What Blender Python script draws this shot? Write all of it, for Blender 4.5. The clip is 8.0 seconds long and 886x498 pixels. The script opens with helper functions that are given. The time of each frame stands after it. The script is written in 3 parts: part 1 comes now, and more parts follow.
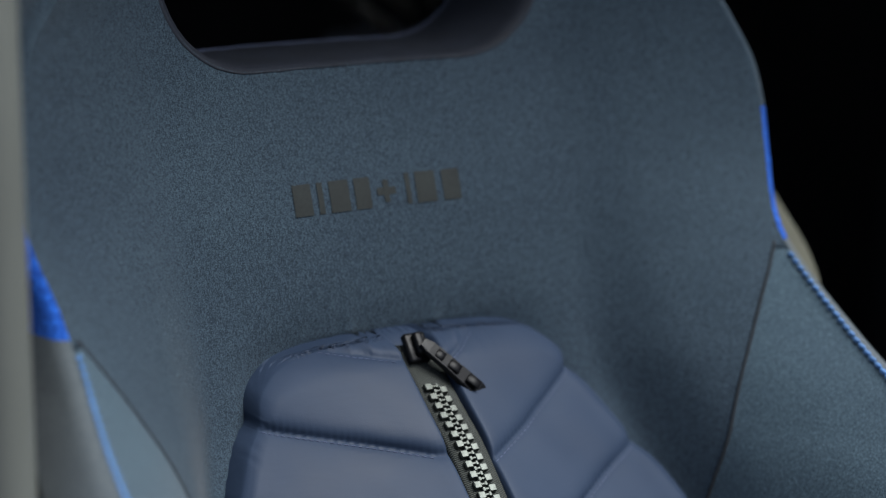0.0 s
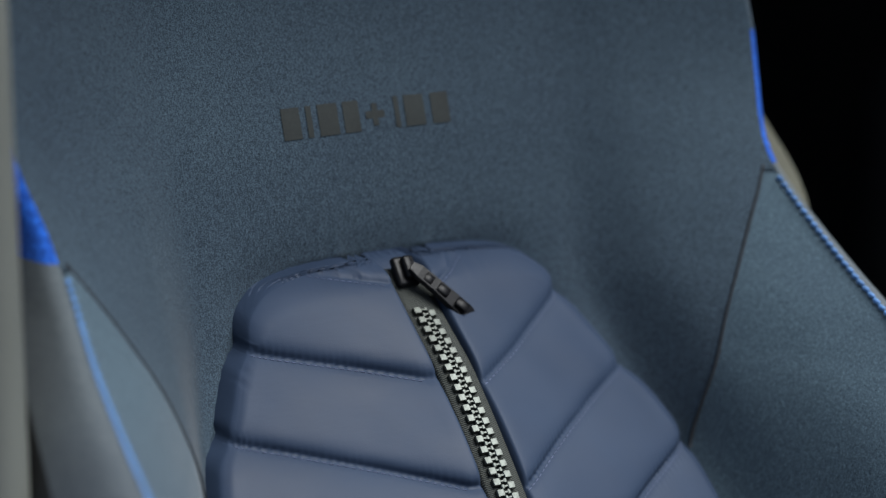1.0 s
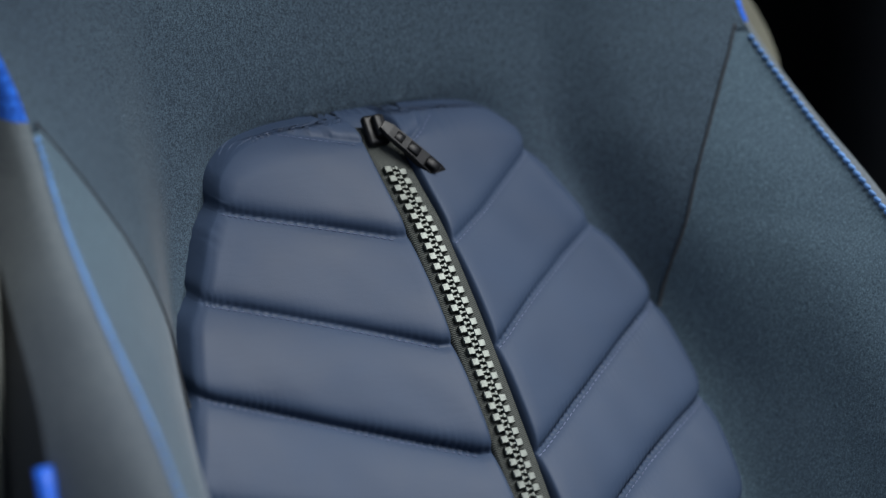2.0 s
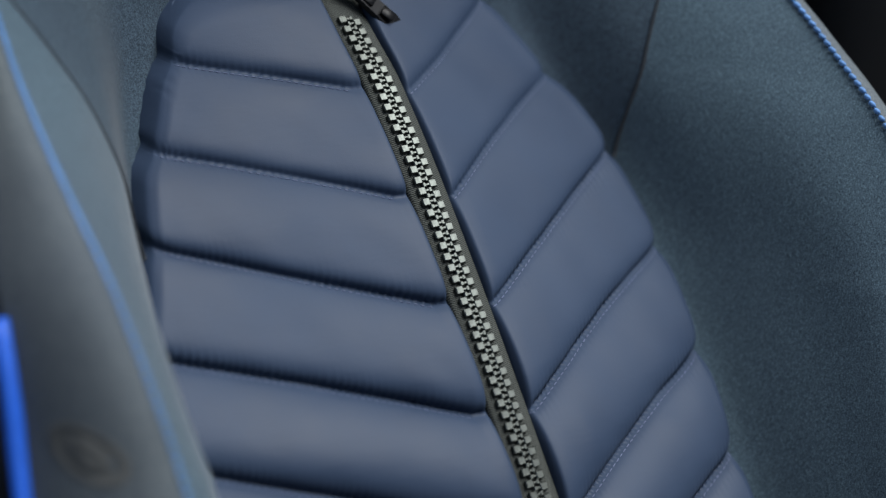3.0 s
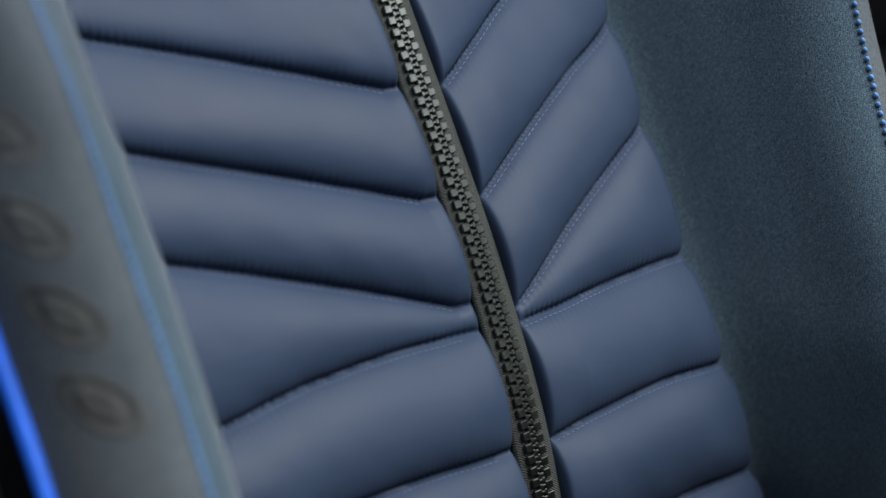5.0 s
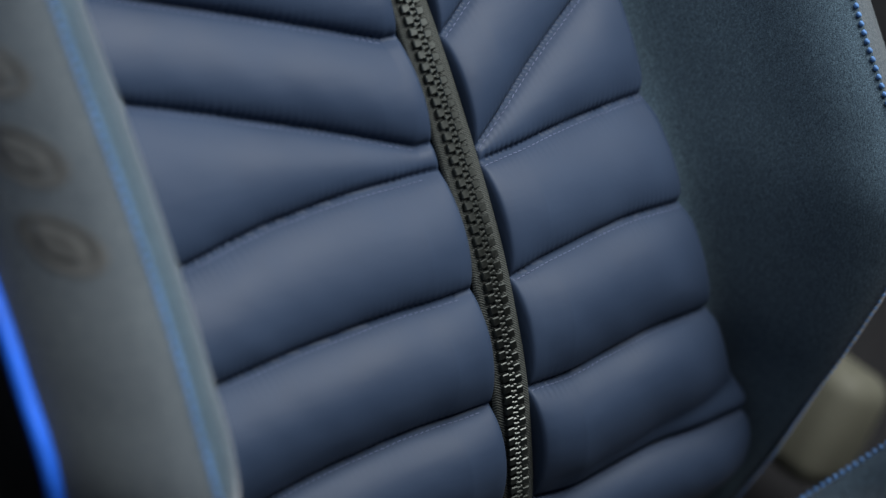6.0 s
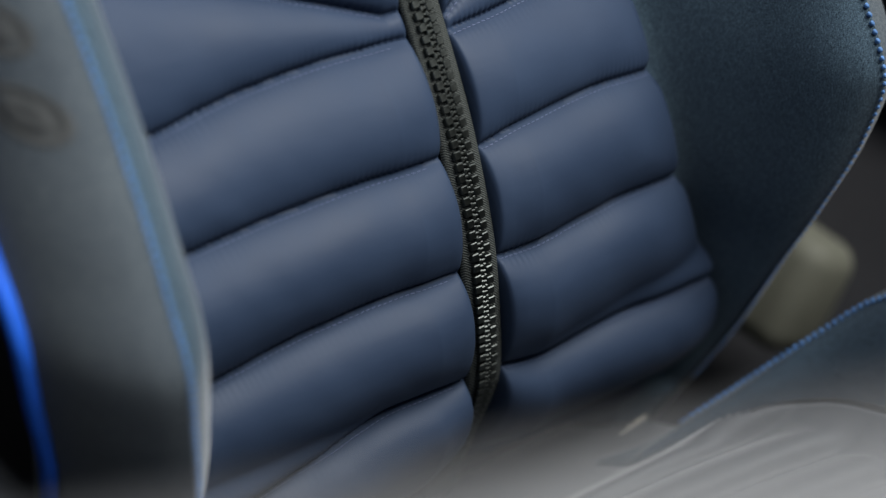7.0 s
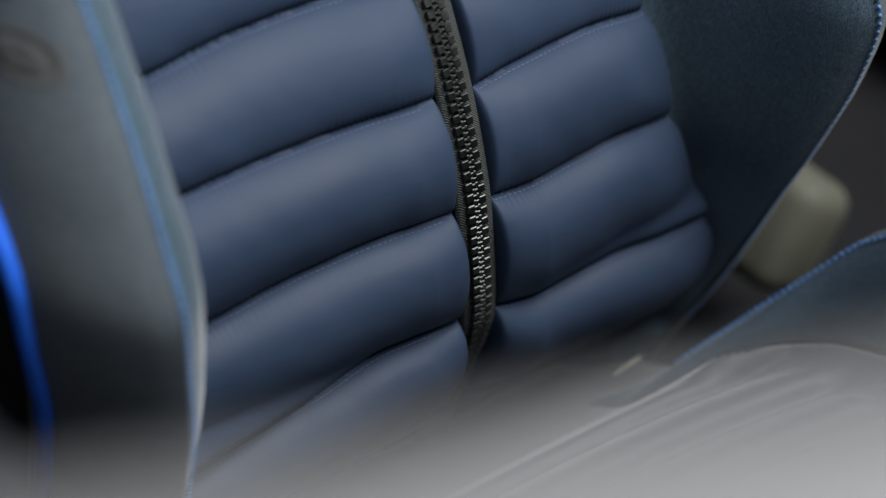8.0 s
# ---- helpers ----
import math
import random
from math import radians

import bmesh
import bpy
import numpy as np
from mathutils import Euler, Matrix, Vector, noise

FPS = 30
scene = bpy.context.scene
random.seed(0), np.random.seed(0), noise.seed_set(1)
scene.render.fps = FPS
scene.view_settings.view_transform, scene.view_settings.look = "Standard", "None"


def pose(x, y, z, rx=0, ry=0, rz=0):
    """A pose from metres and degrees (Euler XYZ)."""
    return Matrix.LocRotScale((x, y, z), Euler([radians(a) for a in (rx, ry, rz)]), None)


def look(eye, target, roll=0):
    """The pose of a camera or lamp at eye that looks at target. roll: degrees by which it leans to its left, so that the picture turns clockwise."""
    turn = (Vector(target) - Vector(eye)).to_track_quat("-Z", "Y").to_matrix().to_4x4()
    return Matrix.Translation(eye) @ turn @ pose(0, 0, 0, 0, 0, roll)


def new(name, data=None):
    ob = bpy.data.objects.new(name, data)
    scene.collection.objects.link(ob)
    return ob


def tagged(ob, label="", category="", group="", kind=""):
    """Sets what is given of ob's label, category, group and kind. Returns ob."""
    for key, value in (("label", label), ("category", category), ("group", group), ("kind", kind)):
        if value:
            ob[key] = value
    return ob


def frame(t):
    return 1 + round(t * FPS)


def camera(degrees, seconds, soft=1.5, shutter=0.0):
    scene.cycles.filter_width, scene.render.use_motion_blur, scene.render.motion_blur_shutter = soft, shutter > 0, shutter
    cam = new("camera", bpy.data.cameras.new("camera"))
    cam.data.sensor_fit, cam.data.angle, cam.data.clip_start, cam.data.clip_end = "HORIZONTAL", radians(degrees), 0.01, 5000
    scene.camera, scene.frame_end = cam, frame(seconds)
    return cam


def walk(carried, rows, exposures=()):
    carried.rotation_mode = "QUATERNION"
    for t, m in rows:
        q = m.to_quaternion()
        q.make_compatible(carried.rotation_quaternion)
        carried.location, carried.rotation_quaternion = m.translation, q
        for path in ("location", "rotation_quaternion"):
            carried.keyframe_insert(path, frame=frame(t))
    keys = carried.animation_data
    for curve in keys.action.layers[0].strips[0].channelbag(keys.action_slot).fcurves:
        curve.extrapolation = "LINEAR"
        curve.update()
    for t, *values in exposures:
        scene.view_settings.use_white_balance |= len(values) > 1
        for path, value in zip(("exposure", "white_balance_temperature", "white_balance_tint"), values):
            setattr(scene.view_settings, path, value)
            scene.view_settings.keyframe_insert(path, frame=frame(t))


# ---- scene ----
cam = camera(22.0, 8.0, soft=1.3)
H = 1.30                      # height of the lens above the ground
EYE = (-0.62, 0.0, H)
ROWS = [
    (0.0, 77.64, 0.0, -31.55), (0.5, 76.97, -0.02, -31.60), (1.0, 75.72, -0.08, -31.82),
    (1.5, 74.07, -0.20, -32.12), (1.7, 73.27, -0.25, -32.27), (2.8, 69.31, -0.58, -33.32),
    (3.0, 68.44, -0.64, -33.60), (3.5, 66.44, -0.83, -34.21), (4.0, 64.33, -1.03, -34.74),
    (4.2, 63.51, -1.10, -34.97), (5.3, 59.14, -1.49, -35.94), (5.5, 58.35, -1.57, -36.12),
    (6.0, 56.31, -1.80, -36.62), (6.5, 54.53, -1.99, -37.12), (7.0, 53.04, -2.12, -37.37),
    (7.5, 52.03, -2.18, -37.45), (8.0, 51.56, -2.19, -37.49),
]
walk(cam, [(t, pose(*EYE, rx, ry, rz)) for t, rx, ry, rz in ROWS])
cam.data.dof.use_dof = True
cam.data.dof.focus_distance = 1.21
cam.data.dof.aperture_fstop = 2.6

# ---- daylight ----
world = bpy.data.worlds.new("overcast")
scene.world = world
world.use_nodes = True
wn = world.node_tree
sky = wn.nodes.new("ShaderNodeTexSky")
sky.sky_type, sky.sun_disc = "NISHITA", False
sky.sun_elevation, sky.sun_rotation = radians(64), radians(149)
sky.air_density, sky.dust_density = 1.0, 3.0
wn.links.new(sky.outputs[0], wn.nodes["Background"].inputs[0])
wn.nodes["Background"].inputs[1].default_value = 0.046
sun = new("sun", bpy.data.lights.new("sun", "SUN"))
sun.data.energy, sun.data.angle, sun.data.color = 1.9, radians(45), (0.95, 0.99, 1.0)
sun.matrix_world = look((1.2, -0.95, 4.5), (0, 0.8, 0.7))
scene.view_settings.exposure = 1.25


# ---- materials ----
def shader(name, base, rough=0.6, metal=0.0, sheen=0.0, sheen_rough=0.4, sheen_tint=(1, 1, 1), coat=0.0, spec=0.5):
    m = bpy.data.materials.new(name)
    m.use_nodes = True
    nt = m.node_tree
    b = nt.nodes["Principled BSDF"]
    b.inputs["Base Color"].default_value = (*base, 1)
    b.inputs["Roughness"].default_value = rough
    b.inputs["Metallic"].default_value = metal
    b.inputs["Sheen Weight"].default_value = sheen
    b.inputs["Sheen Roughness"].default_value = sheen_rough
    b.inputs["Sheen Tint"].default_value = (*sheen_tint, 1)
    b.inputs["Coat Weight"].default_value = coat
    b.inputs["Specular IOR Level"].default_value = spec
    return m, nt, b


def noise_tex(nt, scale, detail=3.0, stretch=(1, 1, 1), rough=0.55):
    tc = nt.nodes.new("ShaderNodeTexCoord")
    mp = nt.nodes.new("ShaderNodeMapping")
    mp.inputs["Scale"].default_value = stretch
    n = nt.nodes.new("ShaderNodeTexNoise")
    n.inputs["Scale"].default_value, n.inputs["Detail"].default_value, n.inputs["Roughness"].default_value = scale, detail, rough
    nt.links.new(tc.outputs["Object"], mp.inputs[0])
    nt.links.new(mp.outputs[0], n.inputs["Vector"])
    return n


def ramp(nt, src, lo, hi, a=0.3, b=0.7):
    r = nt.nodes.new("ShaderNodeValToRGB")
    r.color_ramp.elements[0].position, r.color_ramp.elements[0].color = a, (*lo, 1)
    r.color_ramp.elements[1].position, r.color_ramp.elements[1].color = b, (*hi, 1)
    nt.links.new(src, r.inputs[0])
    return r


def mixed(nt, a, b, fac, mode="MIX"):
    m = nt.nodes.new("ShaderNodeMix")
    m.data_type, m.blend_type = "RGBA", mode
    nt.links.new(a, m.inputs[6])
    nt.links.new(b, m.inputs[7])
    m.inputs[0].default_value = fac
    return m


def bumped(nt, b, src, strength, dist):
    bp = nt.nodes.new("ShaderNodeBump")
    bp.inputs["Strength"].default_value, bp.inputs["Distance"].default_value = strength, dist
    nt.links.new(src, bp.inputs["Height"])
    last = b.inputs["Normal"].links
    if last:
        nt.links.new(last[0].from_socket, bp.inputs["Normal"])
    nt.links.new(bp.outputs[0], b.inputs["Normal"])


def fabric(name, lo, hi, grain, sheen=0.4, rough=0.85, tint=(1, 1, 1), cloud=8.0, bump=0.35, spec=0.3):
    """Woven cloth: fine two-way grain, soft cloudy wear, short nap."""
    m, nt, b = shader(name, hi, rough, sheen=sheen, sheen_tint=tint, spec=spec)
    fine = noise_tex(nt, grain, 2.0)
    warp = noise_tex(nt, grain * 0.8, 1.0, (1.0, 1.0, 0.25))
    wide = noise_tex(nt, cloud, 4.0)
    c1 = ramp(nt, fine.outputs["Fac"], lo, hi, 0.34, 0.66)
    c2 = ramp(nt, warp.outputs["Fac"], (0.72, 0.74, 0.78), (1.2, 1.18, 1.15), 0.35, 0.65)
    c3 = ramp(nt, wide.outputs["Fac"], (0.86, 0.87, 0.9), (1.1, 1.1, 1.08), 0.3, 0.7)
    x = mixed(nt, c1.outputs[0], c2.outputs[0], 1.0, "MULTIPLY")
    y = mixed(nt, x.outputs[2], c3.outputs[0], 1.0, "MULTIPLY")
    nt.links.new(y.outputs[2], b.inputs["Base Color"])
    bumped(nt, b, fine.outputs["Fac"], bump, 0.0006)
    bumped(nt, b, warp.outputs["Fac"], bump, 0.0005)
    return m


PANEL = fabric("navy_woven_fabric", (0.012, 0.023, 0.035), (0.066, 0.102, 0.138), 1500.0, sheen=0.2)
SIDE = fabric("slate_bolster_fabric", (0.076, 0.092, 0.104), (0.128, 0.149, 0.163), 1500.0, sheen=0.2, bump=0.2)
BOLSTER = fabric("slate_wing_fabric", (0.021, 0.041, 0.058), (0.092, 0.145, 0.187), 1500.0, sheen=0.5, bump=0.3)
BLUE_MESH = fabric("blue_mesh_fabric", (0.006, 0.05, 0.30), (0.02, 0.15, 0.70), 500.0, sheen=0.1, bump=0.4)


def satin_cloth():
    """Navy quilted nylon with fine weave and soft rubbed patches."""
    m, nt, b = shader("navy_satin_nylon", (0.035, 0.055, 0.12), 0.56, spec=0.26)
    wide = noise_tex(nt, 14.0, 4.0)
    fine = noise_tex(nt, 1600.0, 1.0)
    crease = noise_tex(nt, 60.0, 3.0, (0.5, 1, 1.6))
    c = ramp(nt, wide.outputs["Fac"], (0.0245, 0.0400, 0.0745), (0.0310, 0.0500, 0.0910), 0.3, 0.7)
    nt.links.new(c.outputs[0], b.inputs["Base Color"])
    r = ramp(nt, wide.outputs["Fac"], (0.50,) * 3, (0.62,) * 3, 0.3, 0.7)
    nt.links.new(r.outputs[0], b.inputs["Roughness"])
    bumped(nt, b, crease.outputs["Fac"], 0.25, 0.0012)
    bumped(nt, b, fine.outputs["Fac"], 0.12, 0.0003)
    return m


SATIN = satin_cloth()
CUSHION = fabric("navy_cushion_cloth", (0.060, 0.065, 0.072), (0.100, 0.106, 0.113), 1500.0, sheen=0.6, rough=0.55, bump=0.15, spec=0.5)


def woven_tape():
    m, nt, b = shader("charcoal_zip_tape", (0.03, 0.034, 0.035), 0.8, spec=0.25)
    tc = nt.nodes.new("ShaderNodeTexCoord")
    w = nt.nodes.new("ShaderNodeTexWave")
    w.wave_type, w.bands_direction = "BANDS", "DIAGONAL"
    w.inputs["Scale"].default_value, w.inputs["Distortion"].default_value = 330.0, 1.5
    nt.links.new(tc.outputs["Object"], w.inputs["Vector"])
    c = ramp(nt, w.outputs["Fac"], (0.022, 0.024, 0.022), (0.088, 0.096, 0.088))
    nt.links.new(c.outputs[0], b.inputs["Base Color"])
    bumped(nt, b, w.outputs["Fac"], 0.6, 0.0006)
    return m


def moulded(name, base, rough, scale=300.0, metal=0.0, bump=0.15, coat=0.0):
    m, nt, b = shader(name, base, rough, metal, coat=coat)
    n = noise_tex(nt, scale, 3.0)
    big = noise_tex(nt, scale * 0.06, 3.0)
    c = ramp(nt, big.outputs["Fac"], tuple(v * 0.8 for v in base), tuple(min(1, v * 1.2) for v in base))
    nt.links.new(c.outputs[0], b.inputs["Base Color"])
    r = ramp(nt, n.outputs["Fac"], (max(0.03, rough - 0.06),) * 3, (rough + 0.08,) * 3)
    nt.links.new(r.outputs[0], b.inputs["Roughness"])
    bumped(nt, b, n.outputs["Fac"], bump, 0.0004)
    return m


TAPE = woven_tape()
TEETH = moulded("gunmetal_zip_teeth", (0.085, 0.092, 0.085), 0.36, 400.0, metal=1.0)
BLACK = moulded("black_gloss_plastic", (0.006, 0.006, 0.007), 0.36, 250.0)
BLACK.node_tree.nodes["Principled BSDF"].inputs["Specular IOR Level"].default_value = 0.22
TRIM = moulded("black_grained_trim", (0.012, 0.013, 0.015), 0.6, 500.0, bump=0.4)
PIPING = moulded("bright_blue_piping", (0.02, 0.14, 0.75), 0.4, 500.0)
PALE_THREAD = moulded("pale_blue_thread", (0.075, 0.095, 0.165), 0.7, 900.0)
BLUE_THREAD = moulded("blue_thread", (0.09, 0.22, 0.48), 0.65, 900.0)
PRINT = moulded("dark_olive_print", (0.016, 0.021, 0.020), 0.7, 600.0)
BADGE = moulded("taupe_emboss", (0.094, 0.096, 0.092), 0.8, 500.0)
PILLAR = moulded("grey_pillar_paint", (0.17, 0.18, 0.165), 0.35, 60.0)
PALE_PAINT = moulded("pale_grey_paint", (0.24, 0.235, 0.225), 0.4, 60.0)
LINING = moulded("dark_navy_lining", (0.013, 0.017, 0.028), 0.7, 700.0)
SEAM = moulded("dark_seam_thread", (0.012, 0.016, 0.022), 0.85, 700.0)
BEIGE = moulded("beige_trim", (0.125, 0.125, 0.095), 0.7, 200.0)
DARK = moulded("dark_lining", (0.010, 0.010, 0.012), 0.9, 120.0)
ASPHALT = moulded("asphalt", (0.05, 0.05, 0.05), 0.9, 40.0, bump=0.5)
PALE_METAL = moulded("buckle_metal", (0.45, 0.43, 0.37), 0.4, 200.0, metal=1.0)


# ---- building helpers ----
def part(name, bm, material, parent=None, label="", smooth=True):
    me = bpy.data.meshes.new(name)
    bm.to_mesh(me)
    bm.free()
    for p in me.polygons:
        p.use_smooth = smooth
    me.materials.append(material)
    ob = new(name, me)
    ob.parent = parent
    return tagged(ob, label)


def from_grid(rows, wrap=False):
    """A bmesh from rows of points; None leaves a gap."""
    bm = bmesh.new()
    vs = [[bm.verts.new(p) if p is not None else None for p in r] for r in rows]
    for a, b in zip(vs[:-1], vs[1:]):
        n = len(a)
        for j in range(n if wrap else n - 1):
            q = (a[j], a[(j + 1) % n], b[(j + 1) % n], b[j])
            if all(v is not None for v in q):
                bm.faces.new(q)
    return bm


def prof(*pts):
    """Smooth curve through (a, b) points, monotone between them."""
    pts = sorted(pts)
    xs = np.array([p[0] for p in pts], float)
    ys = np.array([p[1] for p in pts], float)
    h = np.diff(xs)
    d = np.diff(ys) / h
    m = np.zeros(len(xs))
    m[0], m[-1] = d[0], d[-1]
    for i in range(1, len(xs) - 1):
        if d[i - 1] * d[i] > 0:
            w1, w2 = 2 * h[i] + h[i - 1], h[i] + 2 * h[i - 1]
            m[i] = (w1 + w2) / (w1 / d[i - 1] + w2 / d[i])

    def f(x):
        x = np.asarray(x, float)
        i = np.clip(np.searchsorted(xs, x) - 1, 0, len(h) - 1)
        t = np.clip((x - xs[i]) / h[i], 0, 1)
        return ((2 * t ** 3 - 3 * t ** 2 + 1) * ys[i] + (t ** 3 - 2 * t ** 2 + t) * h[i] * m[i]
                + (-2 * t ** 3 + 3 * t ** 2) * ys[i + 1] + (t ** 3 - t ** 2) * h[i] * m[i + 1])
    return f


def tube(path, radius, sides=8):
    """A round cord along a list of points."""
    rings = []
    pts = [Vector(p) for p in path]
    for i, p in enumerate(pts):
        d = (pts[min(i + 1, len(pts) - 1)] - pts[max(i - 1, 0)]).normalized()
        a = d.cross(Vector((0.31, 0.2, 0.93))).normalized()
        b = d.cross(a)
        rings.append([p + radius * (math.cos(2 * math.pi * k / sides) * a + math.sin(2 * math.pi * k / sides) * b) for k in range(sides)])
    bm = from_grid(rings, wrap=True)
    bm.verts.ensure_lookup_table()
    bm.faces.new(bm.verts[:sides])
    bm.faces.new(bm.verts[-sides:])
    return bm


def box_bm(size, at=(0, 0, 0), bevel=0.0, segs=2, turn=None):
    bm = bmesh.new()
    bmesh.ops.create_cube(bm, size=1, matrix=Matrix.Diagonal((*size, 1)))
    if bevel:
        bmesh.ops.bevel(bm, geom=bm.edges[:], offset=bevel, segments=segs, profile=0.5, affect="EDGES")
    bm.transform(Matrix.Translation(at) @ (turn if turn else Matrix.Identity(4)))
    return bm


# ---- the seat's form: heights below the lens, distances ahead ----
Y_MID = prof((-0.95, 0.80), (-0.87, 0.772), (-0.80, 0.752), (-0.75, 0.757), (-0.68, 0.782), (-0.60, 0.829), (-0.52, 0.883),
             (-0.45, 0.936), (-0.40, 0.978), (-0.36, 1.016), (-0.316, 1.055), (-0.239, 1.076), (-0.165, 1.104), (0.05, 1.15))
U_PAN = prof((-0.95, 0.178), (-0.80, 0.176), (-0.75, 0.164), (-0.632, 0.149), (-0.47, 0.150), (-0.388, 0.132), (-0.33, 0.118), (-0.10, 0.120))
Y_PAN = prof((-0.95, 0.79), (-0.85, 0.762), (-0.80, 0.753), (-0.748, 0.757), (-0.685, 0.777), (-0.632, 0.811), (-0.52, 0.891), (-0.473, 0.936),
             (-0.43, 0.975), (-0.388, 1.009), (-0.345, 1.038), (-0.297, 1.055), (-0.25, 1.066), (-0.165, 1.092), (0.05, 1.13))
U_RDG = prof((-0.95, 0.165), (-0.85, 0.198), (-0.80, 0.203), (-0.75, 0.210), (-0.69, 0.220), (-0.66, 0.2225), (-0.565, 0.2195), (-0.46, 0.225), (-0.39, 0.230),
             (-0.351, 0.229), (-0.32, 0.226), (-0.272, 0.220), (-0.229, 0.228), (-0.208, 0.2295), (-0.181, 0.227), (-0.157, 0.218), (-0.14, 0.210), (-0.10, 0.18), (0.05, 0.14))
Y_RDG = prof((-0.95, 0.76), (-0.85, 0.722), (-0.80, 0.704), (-0.75, 0.686), (-0.70, 0.672), (-0.664, 0.667), (-0.618, 0.690), (-0.565, 0.725), (-0.51, 0.760),
             (-0.46, 0.789), (-0.426, 0.807), (-0.39, 0.835), (-0.351, 0.890), (-0.32, 0.938), (-0.293, 0.973), (-0.272, 0.996), (-0.229, 1.021), (-0.181, 1.034), (-0.14, 1.048), (0.05, 1.12))
U_SEAM = prof((-0.432, 0.149), (-0.42, 0.1520), (-0.394, 0.1585), (-0.350, 0.1735), (-0.312, 0.1935), (-0.274, 0.2175))


def section(z):
    """Half cross-section of the backrest at z, as a curve of y over u."""
    y0, ub, yb, ur, yr = (float(f(z)) for f in (Y_MID, U_PAN, Y_PAN, U_RDG, Y_RDG))
    du, dy = ur - ub, yb - yr
    bulge = y0 + (yb - y0) * 0.34
    k = min(1.0, max(0.0, (-0.37 - z) / 0.10))      # flat shoulder above, rolled bolster below
    return prof((-0.5 * ub, bulge), (0, y0), (0.55 * ub, bulge), (ub, yb), (ub + 0.40 * du, yr + (0.64 - 0.08 * k) * dy),
                (ub + 0.70 * du, yr + (0.32 - 0.18 * k) * dy), (ub + 0.88 * du, yr + (0.13 - 0.10 * k) * dy), (ur, yr))


_sections = {}


def seat_y(u, z):
    """Depth of the backrest's face at u, z."""
    k = round(z * 1e5)
    if k not in _sections:
        _sections[k] = (section(z), float(U_RDG(z)))
    curve, ridge = _sections[k]
    return float(curve(min(abs(u), ridge)))


def on_seat(u, z, proud=0.0):
    return Vector((u, seat_y(u, z) - proud, H + z))


HOLE_W, HOLE_Z, HOLE_R, HOLE_TOP = 0.120, -0.1705, 0.054, -0.045


def hole_inset(u, z):
    """Signed distance to the head opening's outline, negative inside."""
    cx, cz = 0.0, (HOLE_Z + HOLE_TOP) / 2
    qx, qz = abs(u - cx) - (HOLE_W - HOLE_R), abs(z - cz) - ((HOLE_TOP - HOLE_Z) / 2 - HOLE_R)
    return math.hypot(max(qx, 0), max(qz, 0)) + min(max(qx, qz), 0) - HOLE_R


seat = new("car_seat")
seat.location = (0, 0.8, 0.25)
tagged(seat, "navy sports car seat with quilted satin backrest and blue stitching", "car seat", kind="thing")
SEAT_INV = Matrix.Translation((0, -0.8, -0.25))


def seat_part(name, bm, material, parent=None, label="", smooth=True):
    """A part whose points are given in the place's own coordinates."""
    bm.transform(SEAT_INV)
    return part(name, bm, material, parent or seat, label, smooth)


PAD_TOP, PAD_LOW = -0.3140, -0.94
PAD_W = prof((-0.94, 0.160), (-0.89, 0.180), (-0.85, 0.186), (-0.815, 0.184), (-0.79, 0.1735), (-0.75, 0.1625), (-0.685, 0.152), (-0.632, 0.148), (-0.58, 0.147), (-0.52, 0.150), (-0.473, 0.153), (-0.424, 0.147),
             (-0.40, 0.138), (-0.383, 0.126), (-0.359, 0.111), (-0.343, 0.1005), (-0.333, 0.096), (-0.326, 0.0885), (-0.3215, 0.081), (-0.318, 0.071), (-0.3158, 0.056), (-0.3145, 0.035), (-0.3140, 0.02))


PAD_RIM = [(float(PAD_W(z)), float(z)) for z in np.concatenate((np.linspace(-0.52, -0.345, 36), np.linspace(-0.342, -0.314, 60)))]
PAD_RIM += [(0.004 * i, PAD_TOP) for i in range(6)]


def pad_groove(u, z):
    """How far the cover sinks in towards the pad's sewn rim."""
    if z < -0.50:
        d = (abs(u) - float(PAD_W(z))) * 0.9
    else:
        d = min(math.hypot(abs(u) - a, z - b) for a, b in PAD_RIM)
        if z < PAD_TOP and abs(u) < float(PAD_W(z)):
            d = -d
    deep = 0.017 if z > -0.36 else 0.017 - 0.008 * min(1.0, (-0.36 - z) / 0.10)
    return deep * math.exp(-(max(0.0, d + 0.012) / 0.020) ** 1.4)


def backrest():
    rows, wings = [], {-1: [], 1: []}
    z = -0.95
    while z < 0.03:
        ur = float(U_RDG(z))
        us = ur * 0.985 if z > -0.277 else (float(U_SEAM(z)) if z > -0.432 else 0.150)
        us = min(us, ur * 0.985)
        row = []
        for j in range(-78, 79):
            n = abs(j)
            u = (us * n / 62 if n <= 62 else us + (ur - us) * (n - 62) / 16) * (1 if j > 0 else -1)
            d = hole_inset(u, z)
            if d < -0.0040:
                row.append(None)
                continue
            zz, uu = z, u
            if d < 0.0004:      # settle the rim on the outline
                e = 1e-4
                g = Vector((hole_inset(u + e, z) - d, 0, hole_inset(u, z + e) - d)) / e
                uu, zz = u - d * g.x, z - d * g.z
            row.append(on_seat(uu, zz) + Vector((0, pad_groove(uu, zz), 0)))
        if z < -0.275:
            wings[-1].append(row[:17])
            wings[1].append(row[-17:])
            if z < -0.281:
                row = [None] * 16 + row[16:-16] + [None] * 16
        rows.append(row)
        z += 0.003
    body = seat_part("backrest", from_grid(rows), PANEL, label="slate navy woven backrest cover")
    for sign in (-1, 1):
        seat_part("bolster_face", from_grid(wings[sign]), BOLSTER, label="slate woven inner face of the side bolster")
    return body


back = backrest()


